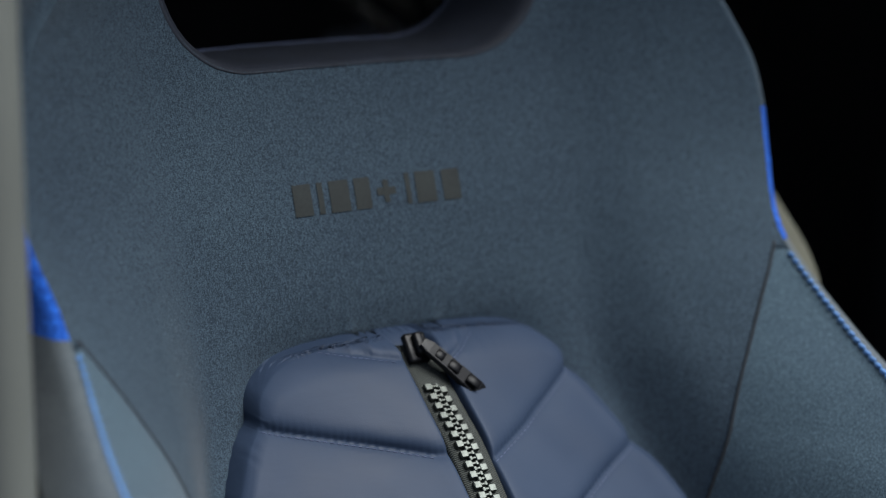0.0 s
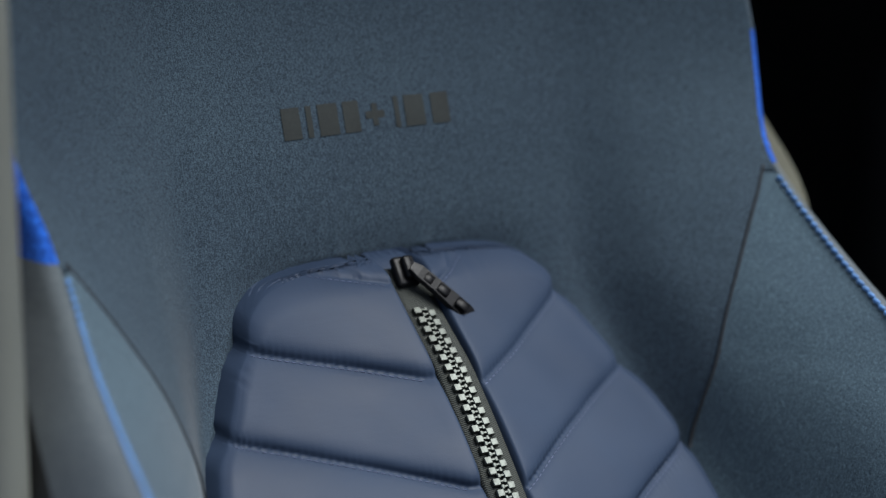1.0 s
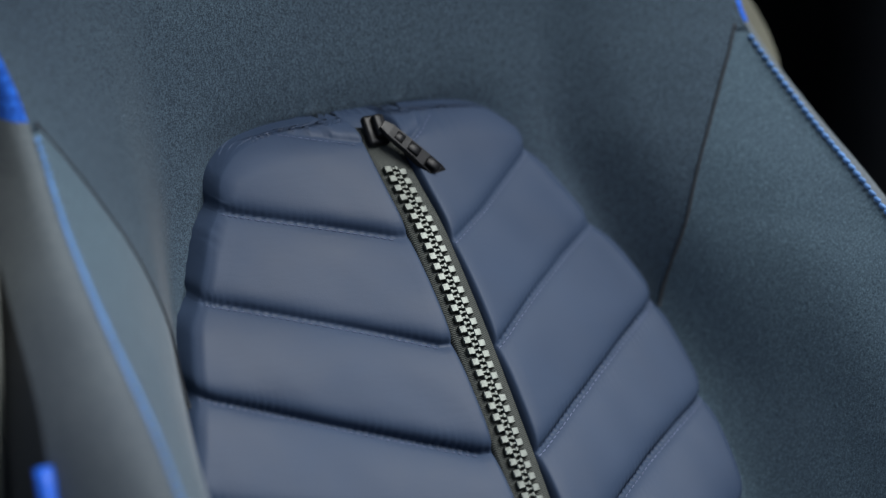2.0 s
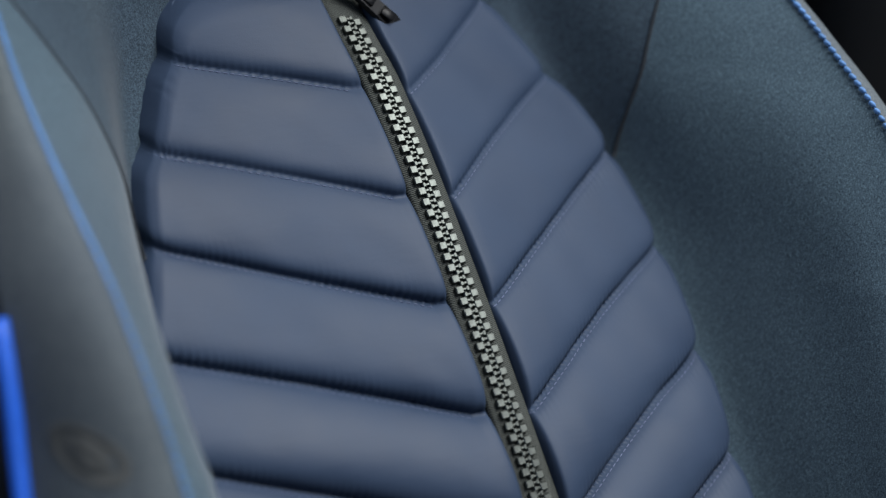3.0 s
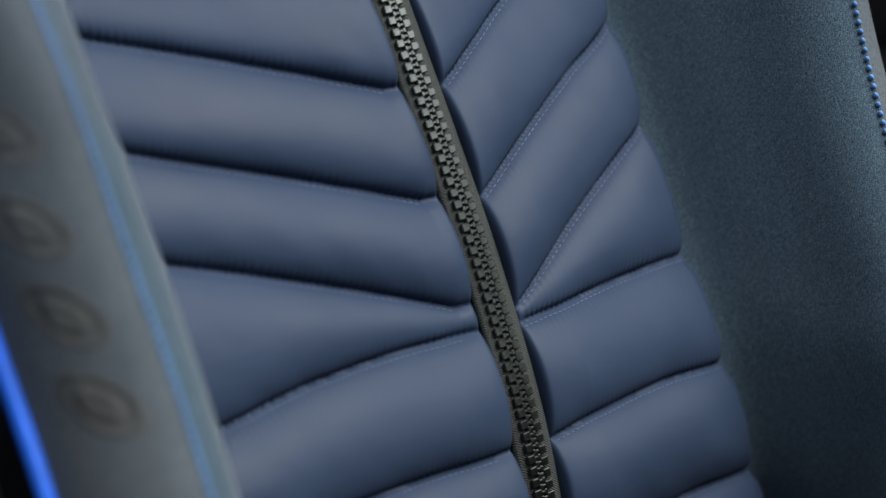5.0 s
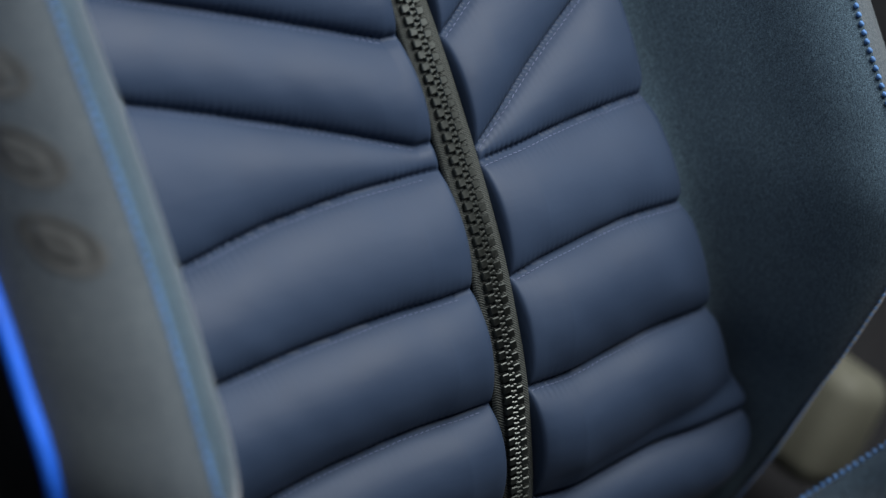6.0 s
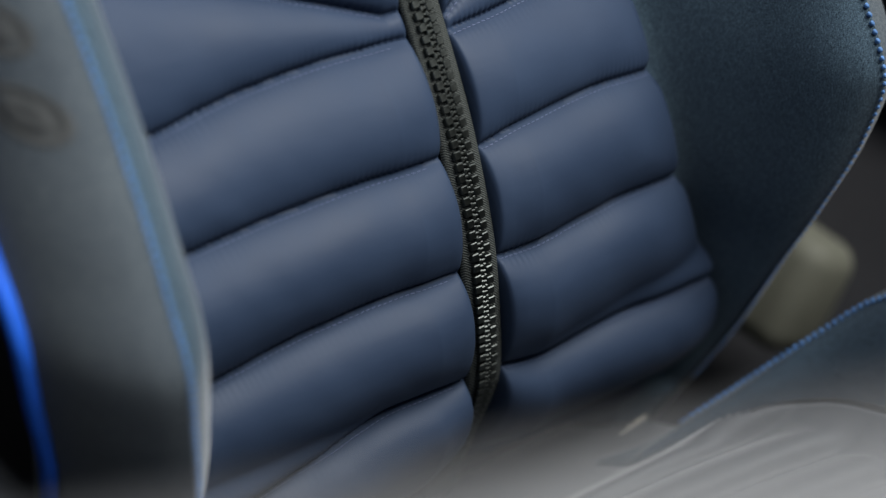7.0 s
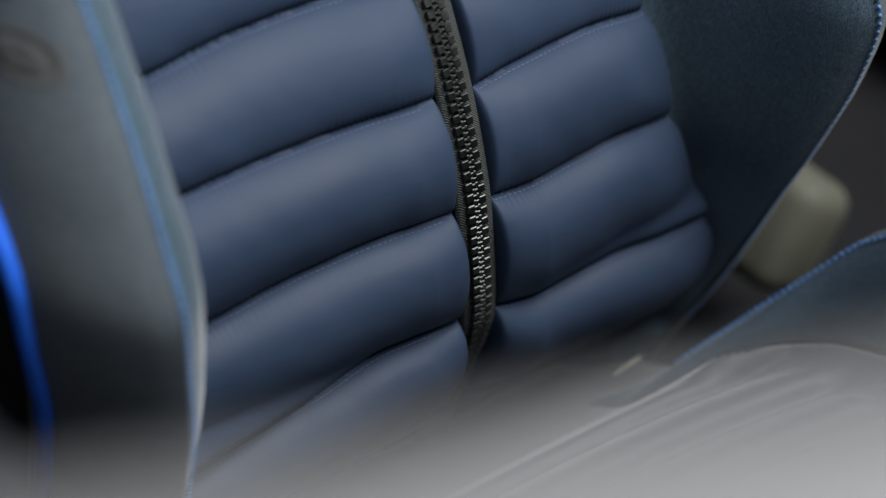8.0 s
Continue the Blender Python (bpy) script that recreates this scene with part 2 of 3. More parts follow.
def hole_lining():
    outline = []
    for k in range(96):
        a = 2 * math.pi * k / 96
        r = 0.0
        while hole_inset(r * math.cos(a), (HOLE_Z + HOLE_TOP) / 2 + r * math.sin(a)) < 0:
            r += 0.0005
        outline.append((r * math.cos(a), (HOLE_Z + HOLE_TOP) / 2 + r * math.sin(a)))
    mid = (HOLE_Z + HOLE_TOP) / 2
    rows = []
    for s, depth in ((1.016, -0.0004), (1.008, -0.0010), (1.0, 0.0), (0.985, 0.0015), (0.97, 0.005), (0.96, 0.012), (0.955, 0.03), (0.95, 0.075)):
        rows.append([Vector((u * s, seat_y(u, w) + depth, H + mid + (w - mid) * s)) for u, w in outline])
    # Pale ring whose colour stands in for the glint along the far edge.
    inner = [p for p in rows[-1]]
    seat_part("edge_glint", tube(inner + inner[:1], 0.0007, 6), PALE_THREAD, back, "thin pale glint line at the opening's far edge")
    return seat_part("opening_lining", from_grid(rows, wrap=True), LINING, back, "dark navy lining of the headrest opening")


hole_lining()


def flank(z):
    """Outward and backward steps of a bolster's flank at z, narrow at the shoulder and full below."""
    k = min(1.0, max(0.0, (-0.30 - z) / 0.18))
    slim = ((0.0, 0.0), (0.003, 0.001), (0.006, 0.004), (0.008, 0.010), (0.010, 0.020), (0.012, 0.035), (0.013, 0.05), (0.014, 0.065), (0.013, 0.09), (0.008, 0.13), (-0.03, 0.17))
    full = ((0.0, 0.0), (0.007, 0.002), (0.015, 0.008), (0.023, 0.017), (0.032, 0.030), (0.041, 0.050), (0.047, 0.072), (0.050, 0.092), (0.048, 0.12), (0.036, 0.17), (-0.02, 0.21))
    return [(p[0] + (q[0] - p[0]) * k, p[1] + (q[1] - p[1]) * k) for p, q in zip(slim, full)]


def bolster_side(sign, lo, hi, material, name, label, first=0, last=11):
    """The outer flank of a bolster, from its ridge back to the shell."""
    rows = []
    n = int((hi - lo) / 0.006)
    for i in range(n + 1):
        z = lo + (hi - lo) * i / n
        ur, yr = float(U_RDG(z)), float(Y_RDG(z))
        rows.append([Vector((sign * (ur + a), yr + b, H + z)) for a, b in flank(z)[first:last]])
    return seat_part(name, from_grid(rows), material, label=label)


flanks = []
for sign in (-1, 1):
    flanks.append(bolster_side(sign, -0.95, -0.276, SIDE, "bolster_flank", "slate grey fabric bolster flank", 0, 7))
    bolster_side(sign, -0.95, -0.276, TRIM, "rear_shell", "black moulded shell behind the piping", 6, 11)
    bolster_side(sign, -0.276, -0.204, BLUE_MESH, "shoulder_flank", "bright blue mesh shoulder side")
    bolster_side(sign, -0.204, 0.02, PANEL, "head_flank", "slate navy fabric side of the head section")


def piping(sign):
    path = []
    for i in range(90):
        z = -0.95 + 0.545 * i / 89
        k = 0.6 * min(1.0, max(0.0, (-0.55 - z) / 0.2))
        (a, b), (c, d) = flank(z)[6], flank(z)[5]
        a, b = a + (c - a) * k, b + (d - b) * k
        path.append((sign * (float(U_RDG(z)) + a + 0.002), float(Y_RDG(z)) + b, H + z))
    return seat_part("piping", tube(path, 0.0050, 10), PIPING, label="bright blue side piping")


piping(-1), piping(1)


# ---- the quilted pad ----
# seams of the chevron: heights at four distances from the zip, for the door side and the far side
SEAM_U = (0.015, 0.050, 0.100, 0.150)
SEAMS = {
    -1: [(-0.3239, -0.3179, -0.3100, -0.3020), (-0.3673, -0.3599, -0.3499, -0.3405), (-0.4150, -0.4056, -0.3935, -0.3828),
         (-0.4627, -0.4530, -0.4389, -0.4245), (-0.5114, -0.5006, -0.4862, -0.4732), (-0.5607, -0.5492, -0.5336, -0.5190),
         (-0.6093, -0.5965, -0.5798, -0.5649), (-0.6217, -0.6214, -0.6245, -0.6321), (-0.6774, -0.6770, -0.6788, -0.6835),
         (-0.7373, -0.7370, -0.7402, -0.7478), (-0.8060, -0.8050, -0.8140, -0.8240)],
    1: [(-0.3269, -0.3136, -0.3010, -0.2900), (-0.3733, -0.3624, -0.3431, -0.3192), (-0.4204, -0.4071, -0.3914, -0.3795),
        (-0.4685, -0.4559, -0.4391, -0.4236), (-0.5169, -0.5024, -0.4850, -0.4716), (-0.5682, -0.5526, -0.5334, -0.5179),
        (-0.6201, -0.6029, -0.5815, -0.5640), (-0.6245, -0.6248, -0.6264, -0.6300), (-0.6797, -0.6771, -0.6777, -0.6834),
        (-0.7370, -0.7410, -0.7400, -0.7465), (-0.8080, -0.8150, -0.8135, -0.8175)],
}
N_SEAMS = 11
ZIP_HALF = 0.0108
zip_mid = prof((-0.94, 0.0080), (-0.84, 0.0058), (-0.75, 0.0032), (-0.69, 0.0052), (-0.60, 0.0072), (-0.50, 0.0050), (-0.42, 0.0043), (-0.37, 0.0042), (-0.345, 0.0020), (-0.31, 0.0000))


def seam_table(knots):
    """A seam's heights every half millimetre out from the zip, running on straight past the last knot."""
    f, end = prof(*zip(SEAM_U, knots)), (knots[3] - knots[2]) / 0.05
    return [float(f(max(u, 0.012))) if u < 0.15 else knots[3] + end * (u - 0.15) for u in np.arange(0, 0.21, 0.0005)]


SEAM_Z = {side: [seam_table(k) for k in SEAMS[side]] for side in SEAMS}


def seam_z(k, u):
    """Height of seam k at u."""
    a = min(abs(u), 0.2) * 2000
    i = int(a)
    row = SEAM_Z[1 if u > 0 else -1][k]
    return row[i] + (row[i + 1] - row[i]) * (a - i)


def zip_y(z):
    top = min(1.0, max(0.0, (PAD_TOP - z) / 0.012))
    return seat_y(0.0, z) + 0.0035 - 0.0175 * math.sqrt(max(0.0, 1 - (1 - top) ** 2))


_rows = {}


def pad_half(z, side):
    """Half-width of the pad at z; on the door side its lower part runs on behind the bolster."""
    k = min(1.0, max(0.0, (-0.42 - z) / 0.07))
    return float(PAD_W(z)) + (0.022 * k * k * (3 - 2 * k) if side < 0 else 0.0)


def pad_row(z, side):
    """Half-width of the pad at z, the depth of its zip line and of its rim, and the zip's middle."""
    key = (round(z * 1e6), side)
    if key not in _rows:
        w, sewn = pad_half(z, side), float(PAD_W(z))
        y_zip, y_sewn = zip_y(z), seat_y(sewn, z) + 0.002
        _rows[key] = (w, y_zip, y_zip + (y_sewn - y_zip) * w / sewn, float(zip_mid(z)))
    return _rows[key]


def pad_point(u, z):
    """A point of the quilted face: flat puffs that roll under at the seam below, gathered along the stitches."""
    w, y_zip, y_rim, mid = pad_row(z, 1 if u > 0 else -1)
    edge = max(0.0, w - abs(u))
    if z > -0.365:
        edge = min(edge, min(math.hypot(abs(u) - a, z - b) for a, b in PAD_RIM))
    soft_rim = 0.0075 + 0.007 * min(1.0, max(0.0, (z + 0.345) / 0.02))       # the top edge slips in under the cover
    rim = math.sqrt(max(0.0, 1 - (1 - min(1.0, edge / soft_rim)) ** 2))
    over, under = 9.0, 9.0                     # distance to the seam above, to the seam below
    for k in range(N_SEAMS):
        d = z - seam_z(k, u)
        if 0 <= d < under:
            under = d
        if 0 <= -d < over:
            over = -d
    sag = min(1.0, max(0.0, (-0.44 - z) / 0.28))        # the lower puffs hang rounder and fuller
    side = 1.0 if u < mid else 0.75
    low = math.exp(-(under / (0.0055 + 0.0195 * sag)) ** (1.3 - 0.2 * sag))
    high = math.exp(-(over / (0.0075 + 0.003 * sag)) ** 1.0)
    full = (1.0 - low) * (1.0 - high)
    near = min(over, under)
    gather = 0.55 + 0.9 * noise.noise((u * 38, z * 38, 7.7))
    pucker = math.sin(u * 2 * math.pi / 0.0036 + 3.0 * noise.noise((u * 90, z * 20, 1.3))) * (0.00025 + 0.0014 * min(1.0, max(0.0, (-0.37 - z) / 0.10))) * max(0.0, gather)
    pucker *= math.exp(-under / 0.0030) * min(1.0, under / 0.0006) + 0.4 * math.exp(-over / 0.0022)
    soft = noise.noise((u * 16, z * 20, 3.1)) * 0.0014 + noise.noise((u * 50 + z * 30, z * 34, 5.1)) * 0.0005
    away = abs(u - mid)
    v = min(1.0, max(0.0, (away - ZIP_HALF) / (w - ZIP_HALF)))
    run = min(1.0, max(0.0, (away - ZIP_HALF) / 0.011))
    roll = math.sqrt(max(0.0, 1 - (1 - run) ** 2))
    sunk = 0.0085 / (1.0 + math.exp((away - ZIP_HALF - 0.0004) / 0.0005))
    swell = 0.3 + 0.7 * min(1.0, max(0.0, (away - 0.009) / 0.030)) ** 0.7
    sew = min(1.0, max(0.0, (-0.38 - z) / 0.12))
    hem = min(1.0, max(0.0, 1 - edge / 0.045)) if u > 0 else 0.0
    groove = (0.0010 + 0.0024 * sew) * max(math.exp(-(under / 0.0030) ** 1.5), math.exp(-(over / 0.0012) ** 2)) * min(1.0, run * 2)
    floor_y = y_zip * (1 - v) + y_rim * v
    h = 0.0065 * rim * (0.8 + 0.2 * roll) + ((0.0060 + 0.0035 * sew) * side * (0.7 + 0.3 * roll) + 0.0150 * sag * swell) * full * rim * (1 - (0.25 + 0.35 * sag) * hem * hem)
    h /= 1.0 + math.exp(min(30.0, (ZIP_HALF + 0.0010 - away) / 0.0005))
    h += (pucker + soft) * rim * run - sunk - groove * rim
    h -= 0.012 * max(0.0, 1 - edge / 0.0022) ** 2
    out = max(0.0, 1 - edge / 0.012) * (0.0016 - 0.0040 * math.exp(-(near / 0.006) ** 2)) * (1 if u > 0 else -1)
    tuck = 5.0 * max(0.0, -0.838 - z) ** 2          # the last puff turns under, into the gap
    return Vector((u + out, floor_y - h + tuck, H + z))


def quilted_pad():
    pad = new("quilted_pad")
    pad.parent = seat
    tagged(pad, "navy satin chevron-quilted backrest pad")
    nz, nu = 640, 210
    cells = {}
    zs = list(np.linspace(PAD_TOP - 0.0002, -0.345, 61)) + list(np.linspace(-0.346, PAD_LOW, nz - 60))
    zs = [float(z) for z in zs]
    steps = [math.sin(0.5 * math.pi * j / nu) * 0.5 + 0.5 * j / nu for j in range(nu + 1)]      # closer towards the rim
    steps = [-q for q in reversed(steps[1:])] + steps
    grid = []
    for z in zs:
        half = {True: pad_half(z, 1), False: pad_half(z, -1)}
        grid.append([(pad_point(half[q > 0] * q, z), half[q > 0] * q) for q in steps])
    for i in range(nz):
        for j in range(2 * nu):
            um = 0.5 * (grid[i][j][1] + grid[i][j + 1][1])
            k = sum(1 for q in range(N_SEAMS) if seam_z(q, um) > zs[i])
            cells.setdefault((um > 0, k), []).append((i, j))
    for key in sorted(cells):
        bm = bmesh.new()
        made = {}

        def vert(i, j):
            if (i, j) not in made:
                made[i, j] = bm.verts.new(grid[i][j][0])
            return made[i, j]
        for i, j in cells[key]:
            bm.faces.new((vert(i, j), vert(i + 1, j), vert(i + 1, j + 1), vert(i, j + 1)))
        seat_part("quilt_panel", bm, SATIN, pad)
    return pad


pad = quilted_pad()


def thread(bm, a, b, r, out):
    """One stitch from a to b, a small rounded bar standing out."""
    d = b - a
    side = d.cross(out).normalized() * r
    up = out.normalized() * r * 1.2
    ring = []
    for p, s in ((a, 0.35), (a + d * 0.25, 1.0), (a + d * 0.75, 1.0), (b, 0.35)):
        ring.append([bm.verts.new(p + side * s), bm.verts.new(p + up * s + side * 0.3 * s), bm.verts.new(p + up * s - side * 0.3 * s), bm.verts.new(p - side * s)])
    for m, n in zip(ring[:-1], ring[1:]):
        for q in range(3):
            bm.faces.new((m[q], m[q + 1], n[q + 1], n[q]))


OUT = Vector((0, -1, 0.35))


def seam_stitches():
    for k in range(N_SEAMS):
        for sign in (-1, 1):
            bm = bmesh.new()
            u = 0.0175
            while True:
                z = seam_z(k, sign * u)
                if z > PAD_TOP - 0.003 or u > pad_half(z, sign) - 0.003:
                    break
                u2 = u + 0.0025
                a, b = pad_point(sign * u, z - 0.0011), pad_point(sign * u2, seam_z(k, sign * u2) - 0.0011)
                thread(bm, a - Vector((0, 0.0003, 0)), b - Vector((0, 0.0003, 0)), 0.00036, OUT)
                u += 0.0034
            tagged(seat_part("seam_stitching", bm, PALE_THREAD, pad, "fine pale blue seam stitching"), kind="stuff")


seam_stitches()


# ---- the zip ----
def zip_rise(z):
    """How far the zip stands up out of the pad's valley; it lies lower at its top end."""
    return (0.0055 + 0.0026 * min(1.0, max(0.0, (-0.44 - z) / 0.28))) * min(1.0, max(0.0, (-0.325 - z) / 0.04))


zip_path = prof(*[(z, zip_y(z) - zip_rise(z)) for z in np.linspace(-0.938, -0.318, 44)])
fastener = new("zip_fastener")
fastener.parent = seat
tagged(fastener, "chunky gunmetal zip on charcoal woven tape")


def zip_tape():
    rows = []
    for i in range(240):
        z = -0.935 + (-0.319 + 0.935) * i / 239
        y = float(zip_path(z))
        rows.append([Vector((float(zip_mid(z)) + u * 0.86, y - 0.0012 + 0.0010 * (abs(u) / 0.011) ** 2 - b, H + z)) for u, b in
                     ((-0.0128, -0.004), (-0.0124, 0.0), (-0.008, 0.0), (-0.003, 0.0), (0.0, 0.0), (0.003, 0.0), (0.008, 0.0), (0.0124, 0.0), (0.0128, -0.004))])
    return seat_part("tape", from_grid(rows), TAPE, fastener)


zip_tape()


def tooth_mesh():
    """One moulded tooth: a square block with a narrower neck and peg."""
    bm = bmesh.new()
    for sx, sy, sz, x in ((0.0046, 0.0026, 0.0045, -0.0039), (0.0036, 0.0018, 0.0018, -0.0004), (0.0022, 0.0022, 0.0030, 0.0012)):
        piece = box_bm((sx, sy, sz), (x, 0, 0), 0.0005, 1)
        tmp = bpy.data.meshes.new("tmp")
        piece.to_mesh(tmp)
        piece.free()
        bm.from_mesh(tmp)
        bpy.data.meshes.remove(tmp)
    me = bpy.data.meshes.new("zip_tooth")
    bm.to_mesh(me)
    bm.free()
    me.materials.append(TEETH)
    return me


def zip_teeth():
    me = tooth_mesh()
    z, s = -0.338, 0
    while z > -0.888:
        slope = (float(zip_path(z + 0.003)) - float(zip_path(z - 0.003))) / 0.006
        tilt = math.atan(slope)
        p = Vector((float(zip_mid(z)) - 0.0014, float(zip_path(z)) - 0.0030, H + z))
        m = Matrix.Translation(p) @ Matrix.Rotation(-tilt, 4, "X") @ Matrix.Rotation(math.pi if s else 0, 4, "Y")
        ob = new("tooth", me)
        ob.parent = fastener
        ob.matrix_local = SEAT_INV @ m
        z -= 0.00315 / math.sqrt(1 + slope * slope)
        s = 1 - s


def zip_slider():
    zc = -0.320
    slope = math.atan((float(zip_path(zc)) - float(zip_path(zc - 0.01))) / 0.01)
    base = SEAT_INV @ Matrix.Translation((-0.001, float(zip_path(zc)) - 0.0060, H + zc)) @ Matrix.Rotation(-0.62, 4, "X") @ Matrix.Scale(0.92, 4)
    body = part("slider_body", box_bm((0.015, 0.0055, 0.019), (0, 0, 0), 0.002, 3), BLACK, None)
    bridge = part("bridge", box_bm((0.006, 0.005, 0.014), (0, -0.005, 0.001), 0.0018, 3), BLACK, None)
    turn = Matrix.Rotation(radians(-40), 4, "Y")
    bm = bmesh.new()
    pull_rows = []
    for s, w, t in ((0.0, 0.0030, 0.0016), (0.006, 0.0048, 0.0021), (0.020, 0.0050, 0.0022), (0.034, 0.0056, 0.0024), (0.044, 0.0062, 0.0024), (0.0475, 0.0056, 0.0020)):
        y = -0.0088 + 0.0045 * (s / 0.047) ** 2
        pull_rows.append([Vector((a * w, y + b * t, -s)) for a, b in ((-1, -0.5), (-0.85, -1), (0.85, -1), (1, -0.5), (1, 0.5), (0.85, 1), (-0.85, 1), (-1, 0.5))])
    bm.free()
    bm = from_grid(pull_rows, wrap=True)
    bm.verts.ensure_lookup_table()
    bm.faces.new(bm.verts[:8])
    bm.faces.new(bm.verts[-8:])
    bm.transform(turn)
    tab = part("pull_tab", bm, BLACK, None, smooth=False)
    for lo, hi in ((-0.016, -0.010), (-0.028, -0.020), (-0.043, -0.034)):
        rim = box_bm((0.0062, 0.0012, hi - lo), (0, -0.0105, (lo + hi) / 2), 0.0005, 1)
        rim.transform(turn)
        part("relief_bar", rim, BLACK, tab)
    for ob in (body, bridge, tab):
        ob.parent = fastener
        ob.matrix_local = base.copy()


zip_slider()


# ---- blue stitching along the bolster ridges, and the dark shoulder seam ----
def ridge_stitches(sign):
    bm = bmesh.new()
    z = -0.282
    while z > -0.90:
        u, y = float(U_RDG(z)), float(Y_RDG(z))
        z2 = z - 0.0024
        a = Vector((sign * (u - 0.0026), y - 0.0006, H + z))
        b = Vector((sign * (float(U_RDG(z2)) - 0.0008), float(Y_RDG(z2)) - 0.0006, H + z2))
        thread(bm, a, b, 0.0014, Vector((sign * -0.3, -1, 0.3)))
        slope = (float(Y_RDG(z)) - float(Y_RDG(z - 0.004))) / 0.004
        z -= 0.0050 / math.sqrt(1 + slope * slope)
    tagged(seat_part("ridge_stitching", bm, BLUE_THREAD, label="thick blue ridge stitching"), kind="stuff")


ridge_stitches(-1), ridge_stitches(1)


def shoulder_seam(sign):
    path = [on_seat(sign * float(U_SEAM(z)), float(z), -0.0006) for z in np.linspace(-0.430, -0.277, 60)]
    seat_part("shoulder_seam", tube(path, 0.0012, 6), SEAM, label="dark sewn shoulder seam")


shoulder_seam(-1), shoulder_seam(1)


# ---- printed mark on the upper panel: plain bars ----
def print_bar(u0, u1, z0, z1):
    rows = []
    for i in range(7):
        z = z0 + (z1 - z0) * i / 6
        rows.append([on_seat(u0 + (u1 - u0) * j / 4, z, 0.0005) for j in range(5)])
    return from_grid(rows)


mark = new("printed_mark")
mark.parent = seat
tagged(mark, "dark olive printed bars in a row")
MARK = [(-0.0555, -0.0440), (-0.0400, -0.0365), (-0.0325, -0.0200), (-0.0165, -0.0065), (0.0160, 0.0190), (0.0225, 0.0350), (0.0395, 0.0505)]
for u0, u1 in MARK:
    seat_part("bar", print_bar(u0, u1, -0.2475, -0.2308), PRINT, mark)
seat_part("bar", print_bar(-0.0025, 0.0095, -0.2412, -0.2372), PRINT, mark)
seat_part("bar", print_bar(0.0018, 0.0052, -0.2452, -0.2332), PRINT, mark)


# ---- the cushion ----
CROWN = prof((0.20, -0.790), (0.35, -0.812), (0.50, -0.843), (0.60, -0.866), (0.66, -0.884), (0.70, -0.906), (0.73, -0.925), (0.80, -0.960))
RIDGE_X = prof((0.20, 0.262), (0.55, 0.262), (0.60, 0.256), (0.654, 0.240), (0.672, 0.215), (0.692, 0.180), (0.706, 0.152), (0.80, 0.148))
RIDGE_Z = prof((0.20, -0.690), (0.40, -0.708), (0.50, -0.728), (0.60, -0.770), (0.654, -0.804), (0.672, -0.832), (0.692, -0.868), (0.706, -0.893), (0.74, -0.940), (0.80, -0.97))


def cushion_z(x, y):
    """Height of the seat cushion: a low crown with cross ribs between raised bolsters."""
    u = abs(x)
    base = float(CROWN(y))
    t = ((0.722 - y - 0.7 * u * u) / 0.042) % 1.0
    rib = 0.0125 * math.sin(math.pi * t ** 1.7) ** 0.7 * min(1.0, max(0.0, (0.20 - u) / 0.03))
    xr, zr = float(RIDGE_X(y)), float(RIDGE_Z(y))
    span = 0.085
    s = min(1.0, max(0.0, (u - (xr - span)) / span))
    if u <= xr:
        return base + rib * (1 - s) + (zr - base) * (s * s * (3 - 2 * s)) ** 1.15
    return zr - 0.9 * (u - xr) ** 1.2


def seat_cushion():
    rows = []
    for i in range(220):
        y = 0.80 - 0.60 * i / 219
        edge = max(float(RIDGE_X(y)) - 0.050, 0.165)
        row = []
        for j in range(-70, 71):
            x = edge * j / 70
            tuck = 0.006 * max(0.0, (abs(j) - 62) / 8) ** 2
            k = min(1.0, max(0.0, (0.712 - y) / 0.03))
            low = float(CROWN(y)) - 0.002 * (abs(j) / 70) ** 3
            high = cushion_z(x, y) if abs(x) < float(RIDGE_X(y)) - 0.05 else low
            row.append(Vector((x, y, H + k * (high - tuck) + (1 - k) * low)))
        rows.append(row)
    return seat_part("seat_cushion", from_grid(rows), CUSHION, label="ribbed grey navy seat cushion")


def cushion_bolster(sign):
    inner, outer = [], []
    for i in range(140):
        y = 0.74 - 0.54 * i / 139
        ridge = float(RIDGE_X(y))
        row = []
        for j in range(17):
            x = ridge - 0.050 * (1 - j / 16)
            tuck = 0.006 * max(0.0, (3 - j) / 3) ** 2
            row.append(Vector((sign * x, y, H + cushion_z(x, y) - tuck)))
        inner.append(row)
        side = [Vector((sign * x, y, H + cushion_z(x, y))) for x in np.linspace(ridge, 0.292, 8)]
        z = side[-1].z
        outer.append(side + [Vector((sign * x, y, z - d)) for x, d in ((0.298, 0.012), (0.301, 0.05), (0.302, 0.22))])
    seat_part("cushion_bolster", from_grid(inner), PANEL, label="navy woven raised cushion bolster")
    seat_part("cushion_flank", from_grid(outer), CUSHION, label="pale grey outer side of the cushion")


cushion = seat_cushion()
cushion_bolster(-1), cushion_bolster(1)


def cushion_stitches(sign):
    bm = bmesh.new()
    y = 0.708
    while y > 0.28:
        x, y2 = float(RIDGE_X(y)) - 0.011, y - 0.0003
        x2 = float(RIDGE_X(y2)) - 0.011
        a = Vector((sign * x, y, H + cushion_z(x, y) + 0.0012))
        b = Vector((sign * x2, y2, H + cushion_z(x2, y2) + 0.0012))
        d = (b - a) / 0.0003
        step = 0.0046 / d.length
        thread(bm, a, a + d * step * 0.66, 0.0016, Vector((-sign, -0.6, 1)))
        y -= step
    tagged(seat_part("cushion_stitching", bm, BLUE_THREAD, cushion, "thick blue bolster stitching"), kind="stuff")


